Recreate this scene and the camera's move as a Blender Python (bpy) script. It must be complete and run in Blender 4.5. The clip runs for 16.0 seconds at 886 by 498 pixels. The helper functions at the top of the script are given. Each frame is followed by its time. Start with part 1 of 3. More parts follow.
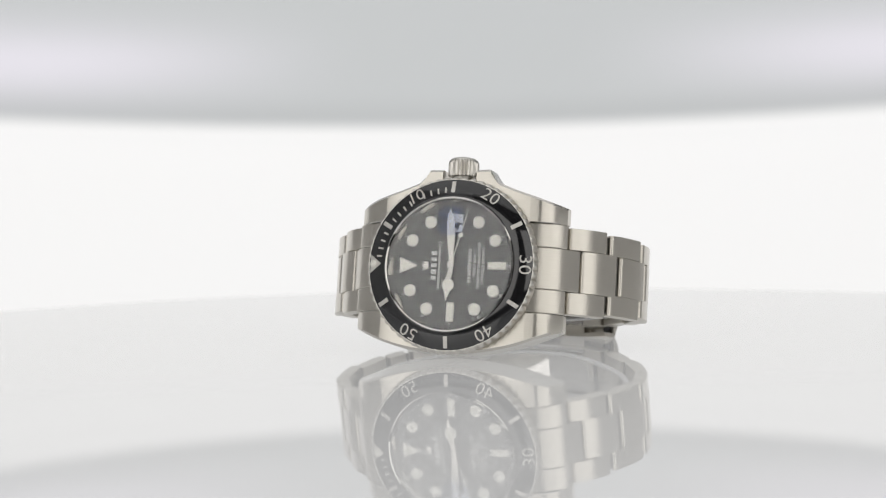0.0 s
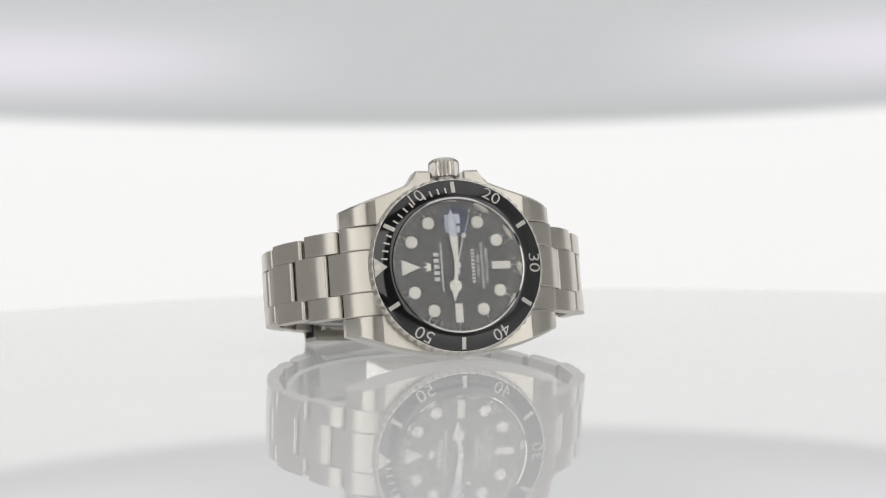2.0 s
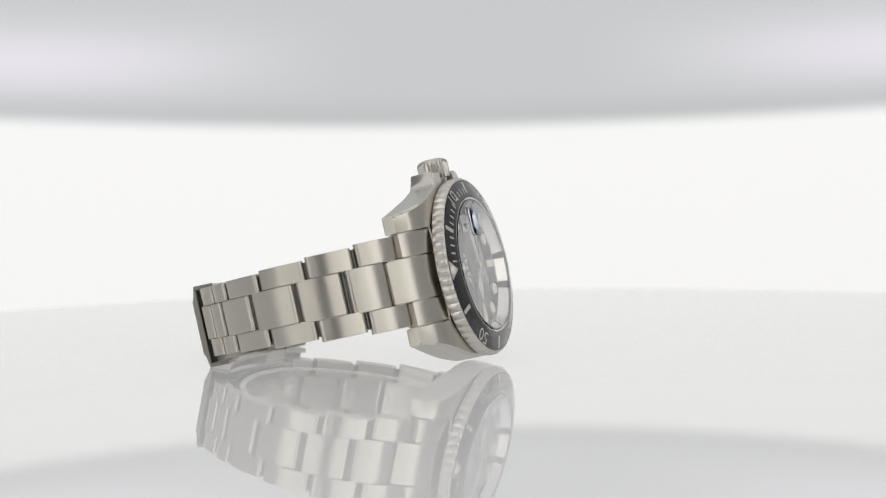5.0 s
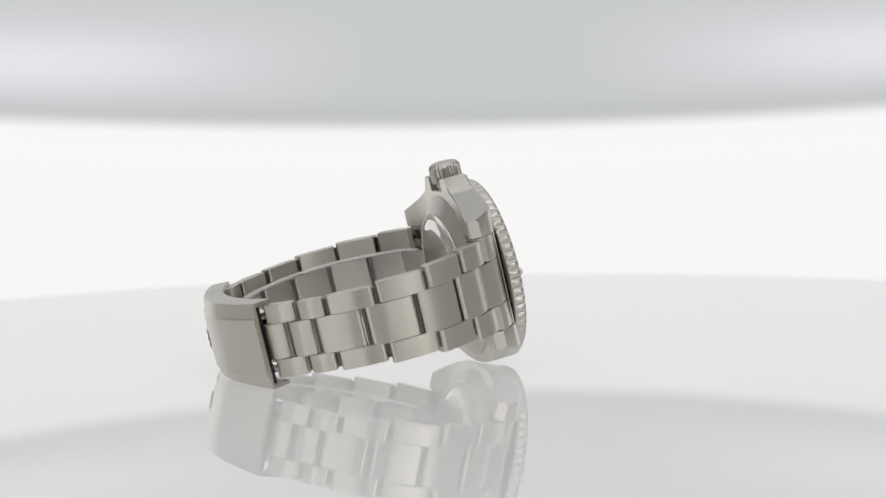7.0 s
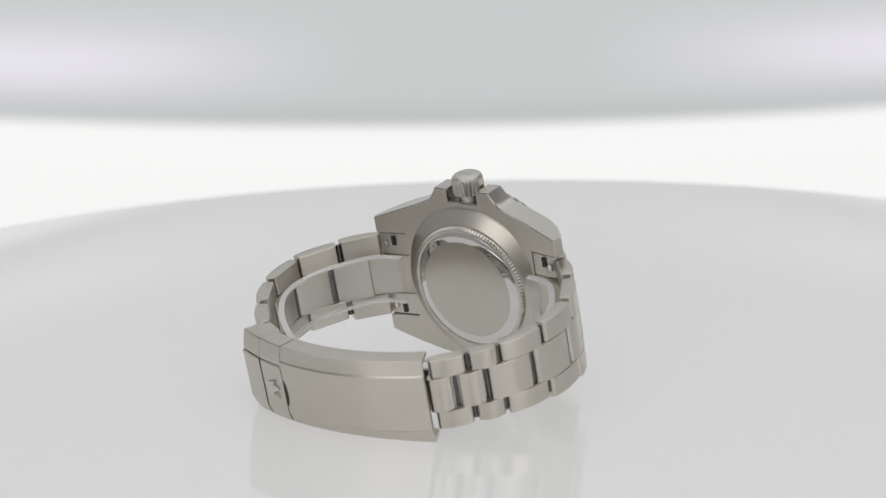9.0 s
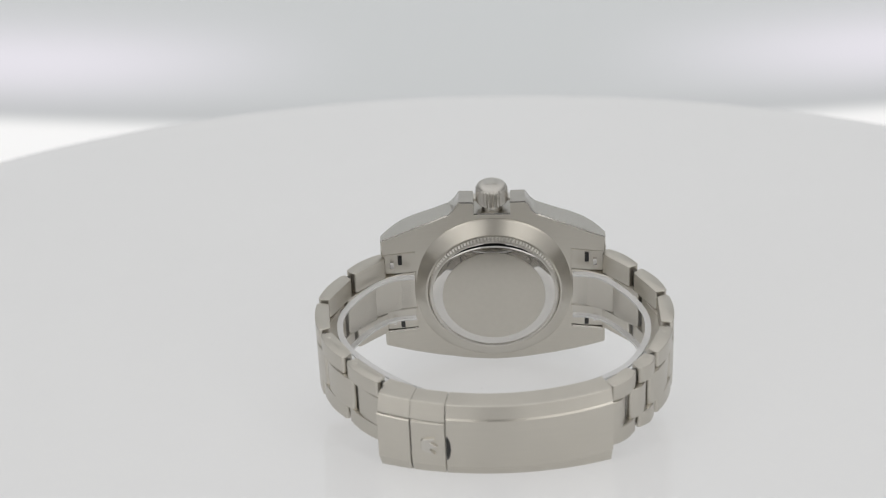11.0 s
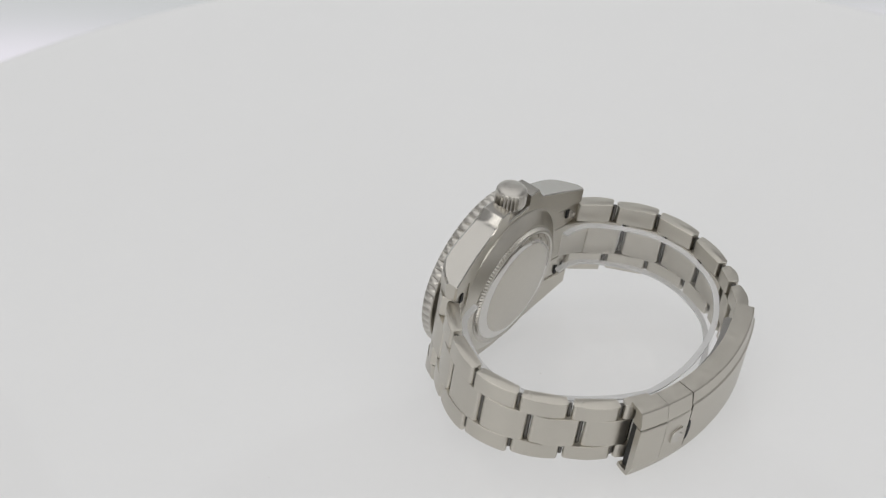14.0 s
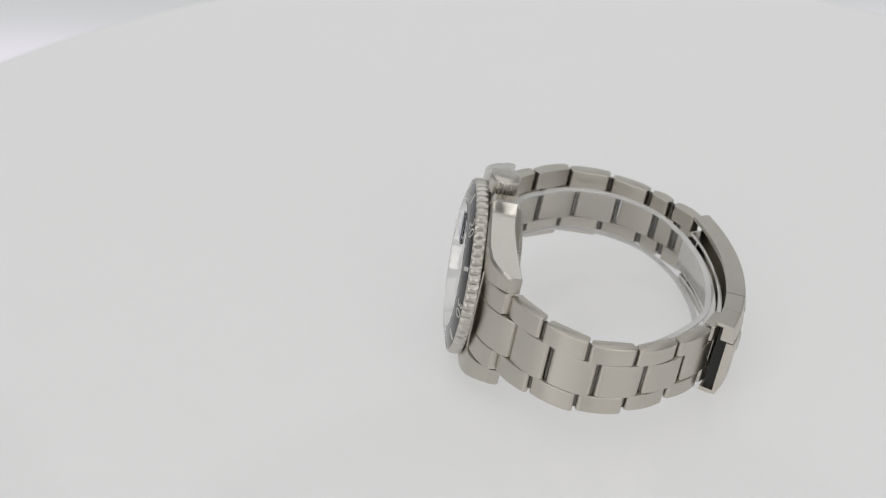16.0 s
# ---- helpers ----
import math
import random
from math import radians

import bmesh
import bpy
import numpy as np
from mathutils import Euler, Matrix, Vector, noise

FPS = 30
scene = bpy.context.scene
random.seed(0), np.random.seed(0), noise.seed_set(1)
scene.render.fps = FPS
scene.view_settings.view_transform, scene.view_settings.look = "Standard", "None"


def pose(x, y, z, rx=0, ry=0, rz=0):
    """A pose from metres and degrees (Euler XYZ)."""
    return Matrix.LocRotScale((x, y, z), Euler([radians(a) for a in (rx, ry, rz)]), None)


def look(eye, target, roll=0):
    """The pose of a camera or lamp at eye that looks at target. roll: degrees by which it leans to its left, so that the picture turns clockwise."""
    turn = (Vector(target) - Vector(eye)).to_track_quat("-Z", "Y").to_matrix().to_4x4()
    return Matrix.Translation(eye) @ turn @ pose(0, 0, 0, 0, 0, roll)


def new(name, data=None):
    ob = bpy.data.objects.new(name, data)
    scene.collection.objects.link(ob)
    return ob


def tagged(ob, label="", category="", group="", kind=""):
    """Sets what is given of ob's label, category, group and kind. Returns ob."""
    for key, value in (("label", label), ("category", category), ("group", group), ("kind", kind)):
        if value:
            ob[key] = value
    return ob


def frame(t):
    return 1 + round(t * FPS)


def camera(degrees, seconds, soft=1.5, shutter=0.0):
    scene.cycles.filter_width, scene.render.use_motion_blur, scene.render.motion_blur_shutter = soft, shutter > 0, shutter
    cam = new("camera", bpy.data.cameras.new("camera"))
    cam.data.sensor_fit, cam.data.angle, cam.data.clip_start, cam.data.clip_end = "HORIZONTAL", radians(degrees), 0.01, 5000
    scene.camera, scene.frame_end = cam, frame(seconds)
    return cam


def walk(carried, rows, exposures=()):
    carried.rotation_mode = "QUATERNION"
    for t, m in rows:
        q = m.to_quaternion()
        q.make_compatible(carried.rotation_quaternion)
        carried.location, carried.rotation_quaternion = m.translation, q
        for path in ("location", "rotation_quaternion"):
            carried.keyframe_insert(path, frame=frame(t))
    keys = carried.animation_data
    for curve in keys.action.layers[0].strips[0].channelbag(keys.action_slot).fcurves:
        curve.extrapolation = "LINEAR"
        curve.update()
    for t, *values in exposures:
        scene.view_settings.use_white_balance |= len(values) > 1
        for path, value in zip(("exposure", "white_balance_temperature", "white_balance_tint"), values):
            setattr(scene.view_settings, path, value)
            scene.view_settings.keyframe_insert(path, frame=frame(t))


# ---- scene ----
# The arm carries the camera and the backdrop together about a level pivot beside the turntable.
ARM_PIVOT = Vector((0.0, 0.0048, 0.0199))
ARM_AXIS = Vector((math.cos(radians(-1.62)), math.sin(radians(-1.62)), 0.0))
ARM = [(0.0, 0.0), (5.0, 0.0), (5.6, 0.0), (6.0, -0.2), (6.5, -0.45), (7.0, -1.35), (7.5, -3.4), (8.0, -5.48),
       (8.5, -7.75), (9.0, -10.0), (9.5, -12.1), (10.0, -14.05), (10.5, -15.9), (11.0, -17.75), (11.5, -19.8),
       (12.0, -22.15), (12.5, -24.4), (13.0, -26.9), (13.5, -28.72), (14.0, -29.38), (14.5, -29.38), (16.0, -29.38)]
SPIN = [(0.0, -17.05), (0.5, -8.65), (1.0, -0.05), (1.5, 8.75), (2.0, 17.65), (2.5, 26.55), (3.0, 35.55), (3.5, 44.6), (4.0, 53.75),
        (4.5, 62.95), (5.0, 72.2), (5.5, 81.45), (6.0, 90.6), (6.5, 99.6), (7.0, 108.75), (7.5, 117.85), (8.0, 126.95),
        (8.5, 136.0), (9.0, 145.1), (9.5, 154.1), (10.0, 162.9), (10.5, 171.65), (11.0, 180.4), (11.5, 189.3), (12.0, 198.35),
        (12.5, 207.3), (13.0, 216.4), (13.5, 225.5), (14.0, 234.8), (14.5, 243.95), (15.0, 253.15), (15.5, 262.35), (16.0, 271.6)]


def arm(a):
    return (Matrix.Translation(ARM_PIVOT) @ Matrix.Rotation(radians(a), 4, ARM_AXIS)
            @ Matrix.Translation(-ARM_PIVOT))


def eye_pose():
    yaw, pitch = radians(-0.832), radians(-3.196)
    eye = Vector((0.0, -0.47557, 0.05169))
    way = Vector((math.sin(yaw) * math.cos(pitch), math.cos(yaw) * math.cos(pitch), math.sin(pitch)))
    return look(eye, eye + way, -1.021)


cam = camera(23.91, 16.0, soft=1.2)
cam.data.dof.use_dof, cam.data.dof.focus_distance, cam.data.dof.aperture_fstop = True, 0.468, 20.0
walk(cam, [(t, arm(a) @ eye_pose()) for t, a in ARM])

# ---- light ----
scene.view_settings.exposure = 0.0
world = bpy.data.worlds.new("studio")
scene.world = world
world.use_nodes = True
world.node_tree.nodes["Background"].inputs[0].default_value = (1.0, 1.0, 1.0, 1)
world.node_tree.nodes["Background"].inputs[1].default_value = 0.25


def softbox(name, eye, target, width, depth, watts, colour=(1, 1, 1)):
    data = bpy.data.lights.new(name, "AREA")
    data.shape, data.size, data.size_y, data.energy, data.color = "RECTANGLE", width, depth, watts, colour
    ob = new(name, data)
    ob.matrix_world = look(eye, target)
    return ob


softbox("top_softbox", (0, 0.0, 0.85), (0, -0.01, 0), 1.3, 1.3, 3.3, (1.0, 0.992, 0.985))
softbox("front_softbox", (-0.42, -0.72, 0.36), (0, 0, 0.02), 0.7, 0.6, 1.85, (1.0, 0.98, 0.95))
softbox("front_softbox", (0.42, -0.72, 0.36), (0, 0, 0.02), 0.7, 0.6, 1.85, (1.0, 0.98, 0.95))


# ---- materials ----
def material(name, colour, rough=0.5, metal=0.0, ior=1.5, emit=None, grain=0.0, grain_scale=(1, 1, 1), bump=0.0, coat=0.0):
    """A principled surface; grain varies its colour and roughness, bump its relief, at metre scale along the thing's own axes."""
    mat = bpy.data.materials.new(name)
    mat.use_nodes = True
    nodes, links = mat.node_tree.nodes, mat.node_tree.links
    shader = nodes["Principled BSDF"]
    shader.inputs["Base Color"].default_value = (*colour, 1)
    shader.inputs["Roughness"].default_value = rough
    shader.inputs["Metallic"].default_value = metal
    shader.inputs["IOR"].default_value = ior
    shader.inputs["Coat Weight"].default_value = coat
    if emit:
        shader.inputs["Emission Color"].default_value = (*emit, 1)
        shader.inputs["Emission Strength"].default_value = 1.0
    if grain or bump:
        where = nodes.new("ShaderNodeTexCoord")
        scale = nodes.new("ShaderNodeMapping")
        scale.inputs["Scale"].default_value = grain_scale
        fine = nodes.new("ShaderNodeTexNoise")
        fine.inputs["Scale"].default_value, fine.inputs["Detail"].default_value = 1.0, 4.0
        links.new(where.outputs["Object"], scale.inputs["Vector"])
        links.new(scale.outputs["Vector"], fine.inputs["Vector"])
        wide = nodes.new("ShaderNodeTexNoise")
        wide.inputs["Scale"].default_value = 60.0
        links.new(where.outputs["Object"], wide.inputs["Vector"])
        both = nodes.new("ShaderNodeMath")
        both.operation = "ADD"
        links.new(fine.outputs["Fac"], both.inputs[0])
        links.new(wide.outputs["Fac"], both.inputs[1])
        ramp = nodes.new("ShaderNodeMapRange")
        ramp.inputs["From Min"].default_value, ramp.inputs["From Max"].default_value = 0.6, 1.4
        ramp.inputs["To Min"].default_value, ramp.inputs["To Max"].default_value = 1 - grain, 1 + grain
        links.new(both.outputs[0], ramp.inputs["Value"])
        tint = nodes.new("ShaderNodeMix")
        tint.data_type, tint.blend_type = "RGBA", "MULTIPLY"
        tint.inputs["Factor"].default_value = 1.0
        tint.inputs["A"].default_value = (*colour, 1)
        links.new(ramp.outputs["Result"], tint.inputs["B"])
        links.new(tint.outputs["Result"], shader.inputs["Base Color"])
        gloss = nodes.new("ShaderNodeMath")
        gloss.operation = "MULTIPLY"
        gloss.inputs[1].default_value = rough
        links.new(ramp.outputs["Result"], gloss.inputs[0])
        links.new(gloss.outputs[0], shader.inputs["Roughness"])
        if bump:
            relief = nodes.new("ShaderNodeBump")
            relief.inputs["Strength"].default_value, relief.inputs["Distance"].default_value = bump, 0.0001
            links.new(fine.outputs["Fac"], relief.inputs["Height"])
            links.new(relief.outputs["Normal"], shader.inputs["Normal"])
    return mat


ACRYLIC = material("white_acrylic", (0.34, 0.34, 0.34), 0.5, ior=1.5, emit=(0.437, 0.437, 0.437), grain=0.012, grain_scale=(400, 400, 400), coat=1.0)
# The turntable is opal acrylic lit from below, under a clear polished face.
ACRYLIC.node_tree.nodes["Principled BSDF"].inputs["Specular IOR Level"].default_value = 0.0
ACRYLIC.node_tree.nodes["Principled BSDF"].inputs["Coat IOR"].default_value = 1.38
ACRYLIC.node_tree.nodes["Principled BSDF"].inputs["Coat Roughness"].default_value = 0.0
TENT = material("tent_cloth", (0.72, 0.72, 0.725), 0.9, grain=0.03, grain_scale=(300, 300, 300))
# Sheet with its glow painted in as emission; no lamp stands behind it.
SHEET = material("painted_glow_sheet", (0.12, 0.12, 0.12), 0.8, emit=(0.5, 0.5, 0.52))
ROOM = material("dark_room", (0.10, 0.10, 0.102), 0.9, grain=0.05, grain_scale=(40, 40, 40))
LIT = material("lit_diffuser", (0.1, 0.1, 0.1), 0.6, emit=(0.86, 0.855, 0.85))


def backlight(mat):
    """Paints a glow into the sheet's emission: a soft patch to each side, low down; whiter at its lower edge."""
    nodes, links = mat.node_tree.nodes, mat.node_tree.links
    where = nodes.new("ShaderNodeTexCoord")
    axes = nodes.new("ShaderNodeSeparateXYZ")
    links.new(where.outputs["Object"], axes.inputs[0])

    def maths(kind, a, b=0.0):
        n = nodes.new("ShaderNodeMath")
        n.operation = kind
        for k, v in enumerate((a, b)):
            if isinstance(v, float):
                n.inputs[k].default_value = v
            else:
                links.new(v, n.inputs[k])
        return n.outputs[0]

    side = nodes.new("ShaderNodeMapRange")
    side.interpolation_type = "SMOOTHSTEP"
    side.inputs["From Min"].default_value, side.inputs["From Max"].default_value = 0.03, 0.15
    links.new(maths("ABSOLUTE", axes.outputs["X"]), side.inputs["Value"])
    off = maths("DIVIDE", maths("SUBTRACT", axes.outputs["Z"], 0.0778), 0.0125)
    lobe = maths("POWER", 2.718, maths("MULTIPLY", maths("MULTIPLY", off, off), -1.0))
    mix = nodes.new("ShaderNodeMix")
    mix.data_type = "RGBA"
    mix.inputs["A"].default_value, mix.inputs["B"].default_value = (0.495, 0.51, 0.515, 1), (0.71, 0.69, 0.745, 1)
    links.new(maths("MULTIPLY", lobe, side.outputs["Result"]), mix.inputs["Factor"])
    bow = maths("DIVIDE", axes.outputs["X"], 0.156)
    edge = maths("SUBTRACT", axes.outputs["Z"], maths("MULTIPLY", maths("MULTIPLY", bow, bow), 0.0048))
    # Emission dimmed by a tenth towards the lower edge.
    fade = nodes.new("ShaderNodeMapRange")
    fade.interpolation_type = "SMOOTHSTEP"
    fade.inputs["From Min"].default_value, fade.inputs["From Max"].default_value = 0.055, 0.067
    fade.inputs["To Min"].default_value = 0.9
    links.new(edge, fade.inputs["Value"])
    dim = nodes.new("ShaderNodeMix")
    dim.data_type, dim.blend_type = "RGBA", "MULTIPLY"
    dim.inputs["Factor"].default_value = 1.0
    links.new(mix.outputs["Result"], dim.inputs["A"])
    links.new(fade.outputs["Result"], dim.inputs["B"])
    # Whitening painted along the lower edge to soften it.
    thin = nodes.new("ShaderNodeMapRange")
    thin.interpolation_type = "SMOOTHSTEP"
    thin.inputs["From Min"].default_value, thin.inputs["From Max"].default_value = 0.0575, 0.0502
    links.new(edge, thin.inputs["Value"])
    edge_mix = nodes.new("ShaderNodeMix")
    edge_mix.data_type = "RGBA"
    edge_mix.inputs["B"].default_value = (0.86, 0.855, 0.85, 1)
    links.new(thin.outputs["Result"], edge_mix.inputs["Factor"])
    links.new(dim.outputs["Result"], edge_mix.inputs["A"])
    links.new(edge_mix.outputs["Result"], nodes["Principled BSDF"].inputs["Emission Color"])


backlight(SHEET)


# ---- builders ----
def mesh_of(bm, name, mat, smooth=True, angle=35):
    bmesh.ops.recalc_face_normals(bm, faces=bm.faces)
    data = bpy.data.meshes.new(name)
    if smooth:
        for f in bm.faces:
            f.smooth = True
        for e in bm.edges:
            if len(e.link_faces) == 2 and e.calc_face_angle(0) > radians(angle):
                e.smooth = False
    bm.to_mesh(data)
    bm.free()
    for m in (mat if isinstance(mat, (list, tuple)) else [mat]):
        data.materials.append(m)
    return data


def part(name, bm, mat, parent=None, label="", at=None, smooth=True, angle=35):
    ob = new(name, mesh_of(bm, name, mat, smooth, angle))
    if parent is not None:
        ob.parent = parent
    if at is not None:
        ob.matrix_basis = at
    if label:
        tagged(ob, label)
    return ob


def lathe(profile, steps=96, closed=False):
    """Turns (radius, height) pairs about z."""
    bm = bmesh.new()
    rings = []
    for r, z in profile:
        if r < 1e-9:
            rings.append([bm.verts.new((0, 0, z))])
        else:
            rings.append([bm.verts.new((r * math.cos(a), r * math.sin(a), z))
                          for a in (2 * math.pi * k / steps for k in range(steps))])
    pairs = list(zip(rings, rings[1:])) + ([(rings[-1], rings[0])] if closed else [])
    for a, b in pairs:
        for k in range(steps):
            n = (k + 1) % steps
            if len(a) == 1 and len(b) == 1:
                continue
            if len(a) == 1:
                bm.faces.new((a[0], b[k], b[n]))
            elif len(b) == 1:
                bm.faces.new((a[k], b[0], a[n]))
            else:
                bm.faces.new((a[k], b[k], b[n], a[n]))
    return bm


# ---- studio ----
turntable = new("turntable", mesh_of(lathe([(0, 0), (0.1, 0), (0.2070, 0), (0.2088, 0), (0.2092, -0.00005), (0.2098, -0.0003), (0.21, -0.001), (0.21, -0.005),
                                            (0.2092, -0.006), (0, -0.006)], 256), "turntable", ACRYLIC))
tagged(turntable, "round glossy white acrylic turntable top, lit from below", "turntable", kind="structure")


def sheet_arc(radius, z0, z1, span, sag, thick, steps=64, rows=8):
    """A standing sheet bent round the turntable, its lower edge rising to both sides by sag."""
    bm = bmesh.new()
    grid = []
    for side in (0, 1):
        for j in range(rows + 1):
            line = []
            for k in range(steps + 1):
                a = radians(-span + 2 * span * k / steps)
                r = radius + thick * side
                lift = sag * (math.sin(a) * radius / 0.156) ** 2
                low = z0 + min(lift, 0.05)
                z = low + (z1 - low) * j / rows
                line.append(bm.verts.new((r * math.sin(a), r * math.cos(a), z)))
            grid.append(line)
    n = rows + 1
    for j in range(rows):
        for k in range(steps):
            bm.faces.new((grid[j][k], grid[j][k + 1], grid[j + 1][k + 1], grid[j + 1][k]))
            bm.faces.new((grid[n + j][k], grid[n + j + 1][k], grid[n + j + 1][k + 1], grid[n + j][k + 1]))
    for k in range(steps):
        bm.faces.new((grid[0][k], grid[n][k], grid[n][k + 1], grid[0][k + 1]))
        bm.faces.new((grid[rows][k], grid[rows][k + 1], grid[n + rows][k + 1], grid[n + rows][k]))
    for j in range(rows):
        for k in (0, steps):
            bm.faces.new((grid[j][k], grid[j + 1][k], grid[n + j + 1][k], grid[n + j][k]))
    return bm


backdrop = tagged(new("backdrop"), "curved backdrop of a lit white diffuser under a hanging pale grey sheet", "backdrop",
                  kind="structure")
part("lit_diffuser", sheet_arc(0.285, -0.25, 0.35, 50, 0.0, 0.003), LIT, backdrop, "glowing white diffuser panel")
part("hanging_sheet", sheet_arc(0.271, 0.0500, 0.6, 50, 0.0048, 0.002), SHEET, backdrop, "pale grey hanging sheet, glow painted in")

def tent_bm():
    """The tent's shell, left open at the front where the arm with its camera stands."""
    bm = lathe([(0, 1.0), (0.4, 1.0), (0.8, 1.0), (1.0, 0.8), (1.0, 0.55), (1.0, 0.3), (1.0, 0.12), (1.0, -0.6), (0, -0.6)], 72)
    gone = []
    for f in bm.faces:
        c = f.calc_center_median()
        side = abs(math.degrees(math.atan2(c.x, -c.y)))
        if side < OPEN_SIDE and -0.3 < c.z < 0.95 and c.xy.length > 0.85:
            gone.append(f)
    bmesh.ops.delete(bm, geom=gone, context="FACES")
    return bm


OPEN_SIDE = 36
tent = tagged(new("tent", mesh_of(tent_bm(), "tent", TENT)), "white cloth light tent, open at the front", "light tent", kind="structure")
room = bmesh.new()
bmesh.ops.create_cube(room, size=1.0)
bmesh.ops.transform(room, matrix=Matrix.Translation((0, 0, 0.3)) @ Matrix.Diagonal((5, 5, 2.6, 1)), verts=room.verts)
tagged(new("room_walls", mesh_of(room, "room_walls", ROOM, False)), "dark grey walls of the studio room", "room", kind="structure")
# ---- wristwatch ----
MM = 0.001
BRUSHED = material("brushed_steel", (0.59, 0.563, 0.507), 0.31, 1.0, grain=0.045, grain_scale=(200, 9000, 200), bump=0.012)
RADIAL = material("satin_steel", (0.565, 0.54, 0.488), 0.3, 1.0, grain=0.03, grain_scale=(900, 900, 900))
POLISHED = material("polished_steel", (0.68, 0.665, 0.64), 0.03, 1.0, grain=0.02, grain_scale=(500, 500, 500))
SOFT = material("soft_polished_steel", (0.60, 0.58, 0.54), 0.33, 1.0, grain=0.05, grain_scale=(700, 700, 700))
CERAMIC = material("black_ceramic", (0.012, 0.012, 0.013), 0.07, ior=1.7, grain=0.1, grain_scale=(800, 800, 800))
DIAL = material("black_dial", (0.011, 0.011, 0.012), 0.22, grain=0.15, grain_scale=(3000, 3000, 3000))
SILVER = material("silver_inlay", (0.66, 0.64, 0.60), 0.4, 0.6, grain=0.04, grain_scale=(2000, 2000, 2000))
PRINT = material("silver_print", (0.60, 0.60, 0.58), 0.5)
LUME = material("cream_lume", (0.78, 0.77, 0.70), 0.7, grain=0.03, grain_scale=(3000, 3000, 3000))
DATE = material("date_white", (0.80, 0.80, 0.78), 0.6)
DULL = material("dull_steel", (0.15, 0.145, 0.135), 0.3, 1.0)
LINT = material("grey_lint", (0.5, 0.49, 0.48), 0.9)
# Black for painted shade in recesses, and for the date print.
DARK = material("shade_and_print_black", (0.02, 0.02, 0.02), 0.6)


def brushed_along(mat, amount):
    """Fine brushing along the strap: highlights spread across it, along the thing's own y."""
    nodes, links = mat.node_tree.nodes, mat.node_tree.links
    way = nodes.new("ShaderNodeVectorTransform")
    way.vector_type, way.convert_from, way.convert_to = "VECTOR", "OBJECT", "WORLD"
    way.inputs[0].default_value = (0, 1, 0)
    links.new(way.outputs[0], nodes["Principled BSDF"].inputs["Tangent"])
    nodes["Principled BSDF"].inputs["Anisotropic"].default_value = amount


brushed_along(BRUSHED, 0.75)


def glass(name, rough, colour, ior):
    mat = material(name, colour, rough, ior=ior)
    mat.node_tree.nodes["Principled BSDF"].inputs["Transmission Weight"].default_value = 1.0
    return mat


SAPPHIRE = glass("sapphire", 0.0, (1, 1, 1), 1.42)
LENS = glass("coated_lens", 0.0, (0.84, 0.87, 0.96), 1.32)
LENS.node_tree.nodes["Principled BSDF"].inputs["Specular Tint"].default_value = (0.06, 0.12, 0.35, 1)
FILM = material("clear_film", (0.72, 0.72, 0.72), 0.18, ior=1.45, grain=0.04, grain_scale=(300, 300, 300))
FILM.node_tree.nodes["Principled BSDF"].inputs["Alpha"].default_value = 0.06
FILM_EDGE = material("film_edge", (0.78, 0.78, 0.78), 0.2, ior=1.45)
FILM_EDGE.node_tree.nodes["Principled BSDF"].inputs["Alpha"].default_value = 0.65

WATCH_REST = Matrix.Translation((-0.004633, -0.001035, 0.02125)) @ pose(0, 0, 0, 77.53, 0.133, -1.534)
watch = tagged(new("wristwatch"), "steel diving watch, black dial and bezel, lying on its side", "wristwatch")


def flat(x, y, z, turn=0.0):
    return Matrix.Translation((x * MM, y * MM, z * MM)) @ Matrix.Rotation(radians(turn), 4, "Z")


def on_dial(minute, r, z):
    """A pose on the dial, its y axis pointing out from the centre; twelve lies at -x, three at +y."""
    a = radians(180 - 6 * minute)
    return flat(r * math.cos(a), r * math.sin(a), z, math.degrees(a) - 90)


def prism(points, z0, z1, bevel=0.0):
    """A flat outline (mm) raised from z0 to z1, its upper rim drawn in by bevel."""
    bm = bmesh.new()
    n = len(points)
    cx, cy = sum(p[0] for p in points) / n, sum(p[1] for p in points) / n

    def ring(z, inset):
        out = []
        for x, y in points:
            d = math.hypot(x - cx, y - cy) or 1
            k = max(0.0, 1 - inset / d)
            out.append(bm.verts.new(((cx + (x - cx) * k) * MM, (cy + (y - cy) * k) * MM, z * MM)))
        return out

    rings = [ring(z0, 0), ring(z1 - bevel, 0)] + ([ring(z1, bevel)] if bevel else [])
    for a, b in zip(rings, rings[1:]):
        for k in range(n):
            bm.faces.new((a[k], a[(k + 1) % n], b[(k + 1) % n], b[k]))
    bm.faces.new(rings[0][::-1])
    bm.faces.new(rings[-1])
    return bm


def circle(r, n=32, x=0.0, y=0.0):
    return [(x + r * math.cos(2 * math.pi * k / n), y + r * math.sin(2 * math.pi * k / n)) for k in range(n)]


def rect(w, h, x=0.0, y=0.0, r=0.0):
    if not r:
        return [(x - w / 2, y - h / 2), (x + w / 2, y - h / 2), (x + w / 2, y + h / 2), (x - w / 2, y + h / 2)]
    out = []
    for cx, cy, a0 in ((w / 2 - r, h / 2 - r, 0), (-w / 2 + r, h / 2 - r, 90), (-w / 2 + r, -h / 2 + r, 180), (w / 2 - r, -h / 2 + r, 270)):
        out += [(x + cx + r * math.cos(radians(a0 + k * 15)), y + cy + r * math.sin(radians(a0 + k * 15))) for k in range(7)]
    return out


def turned(profile, steps=128, closed=True):
    return lathe([(r * MM, z * MM) for r, z in profile], steps, closed)


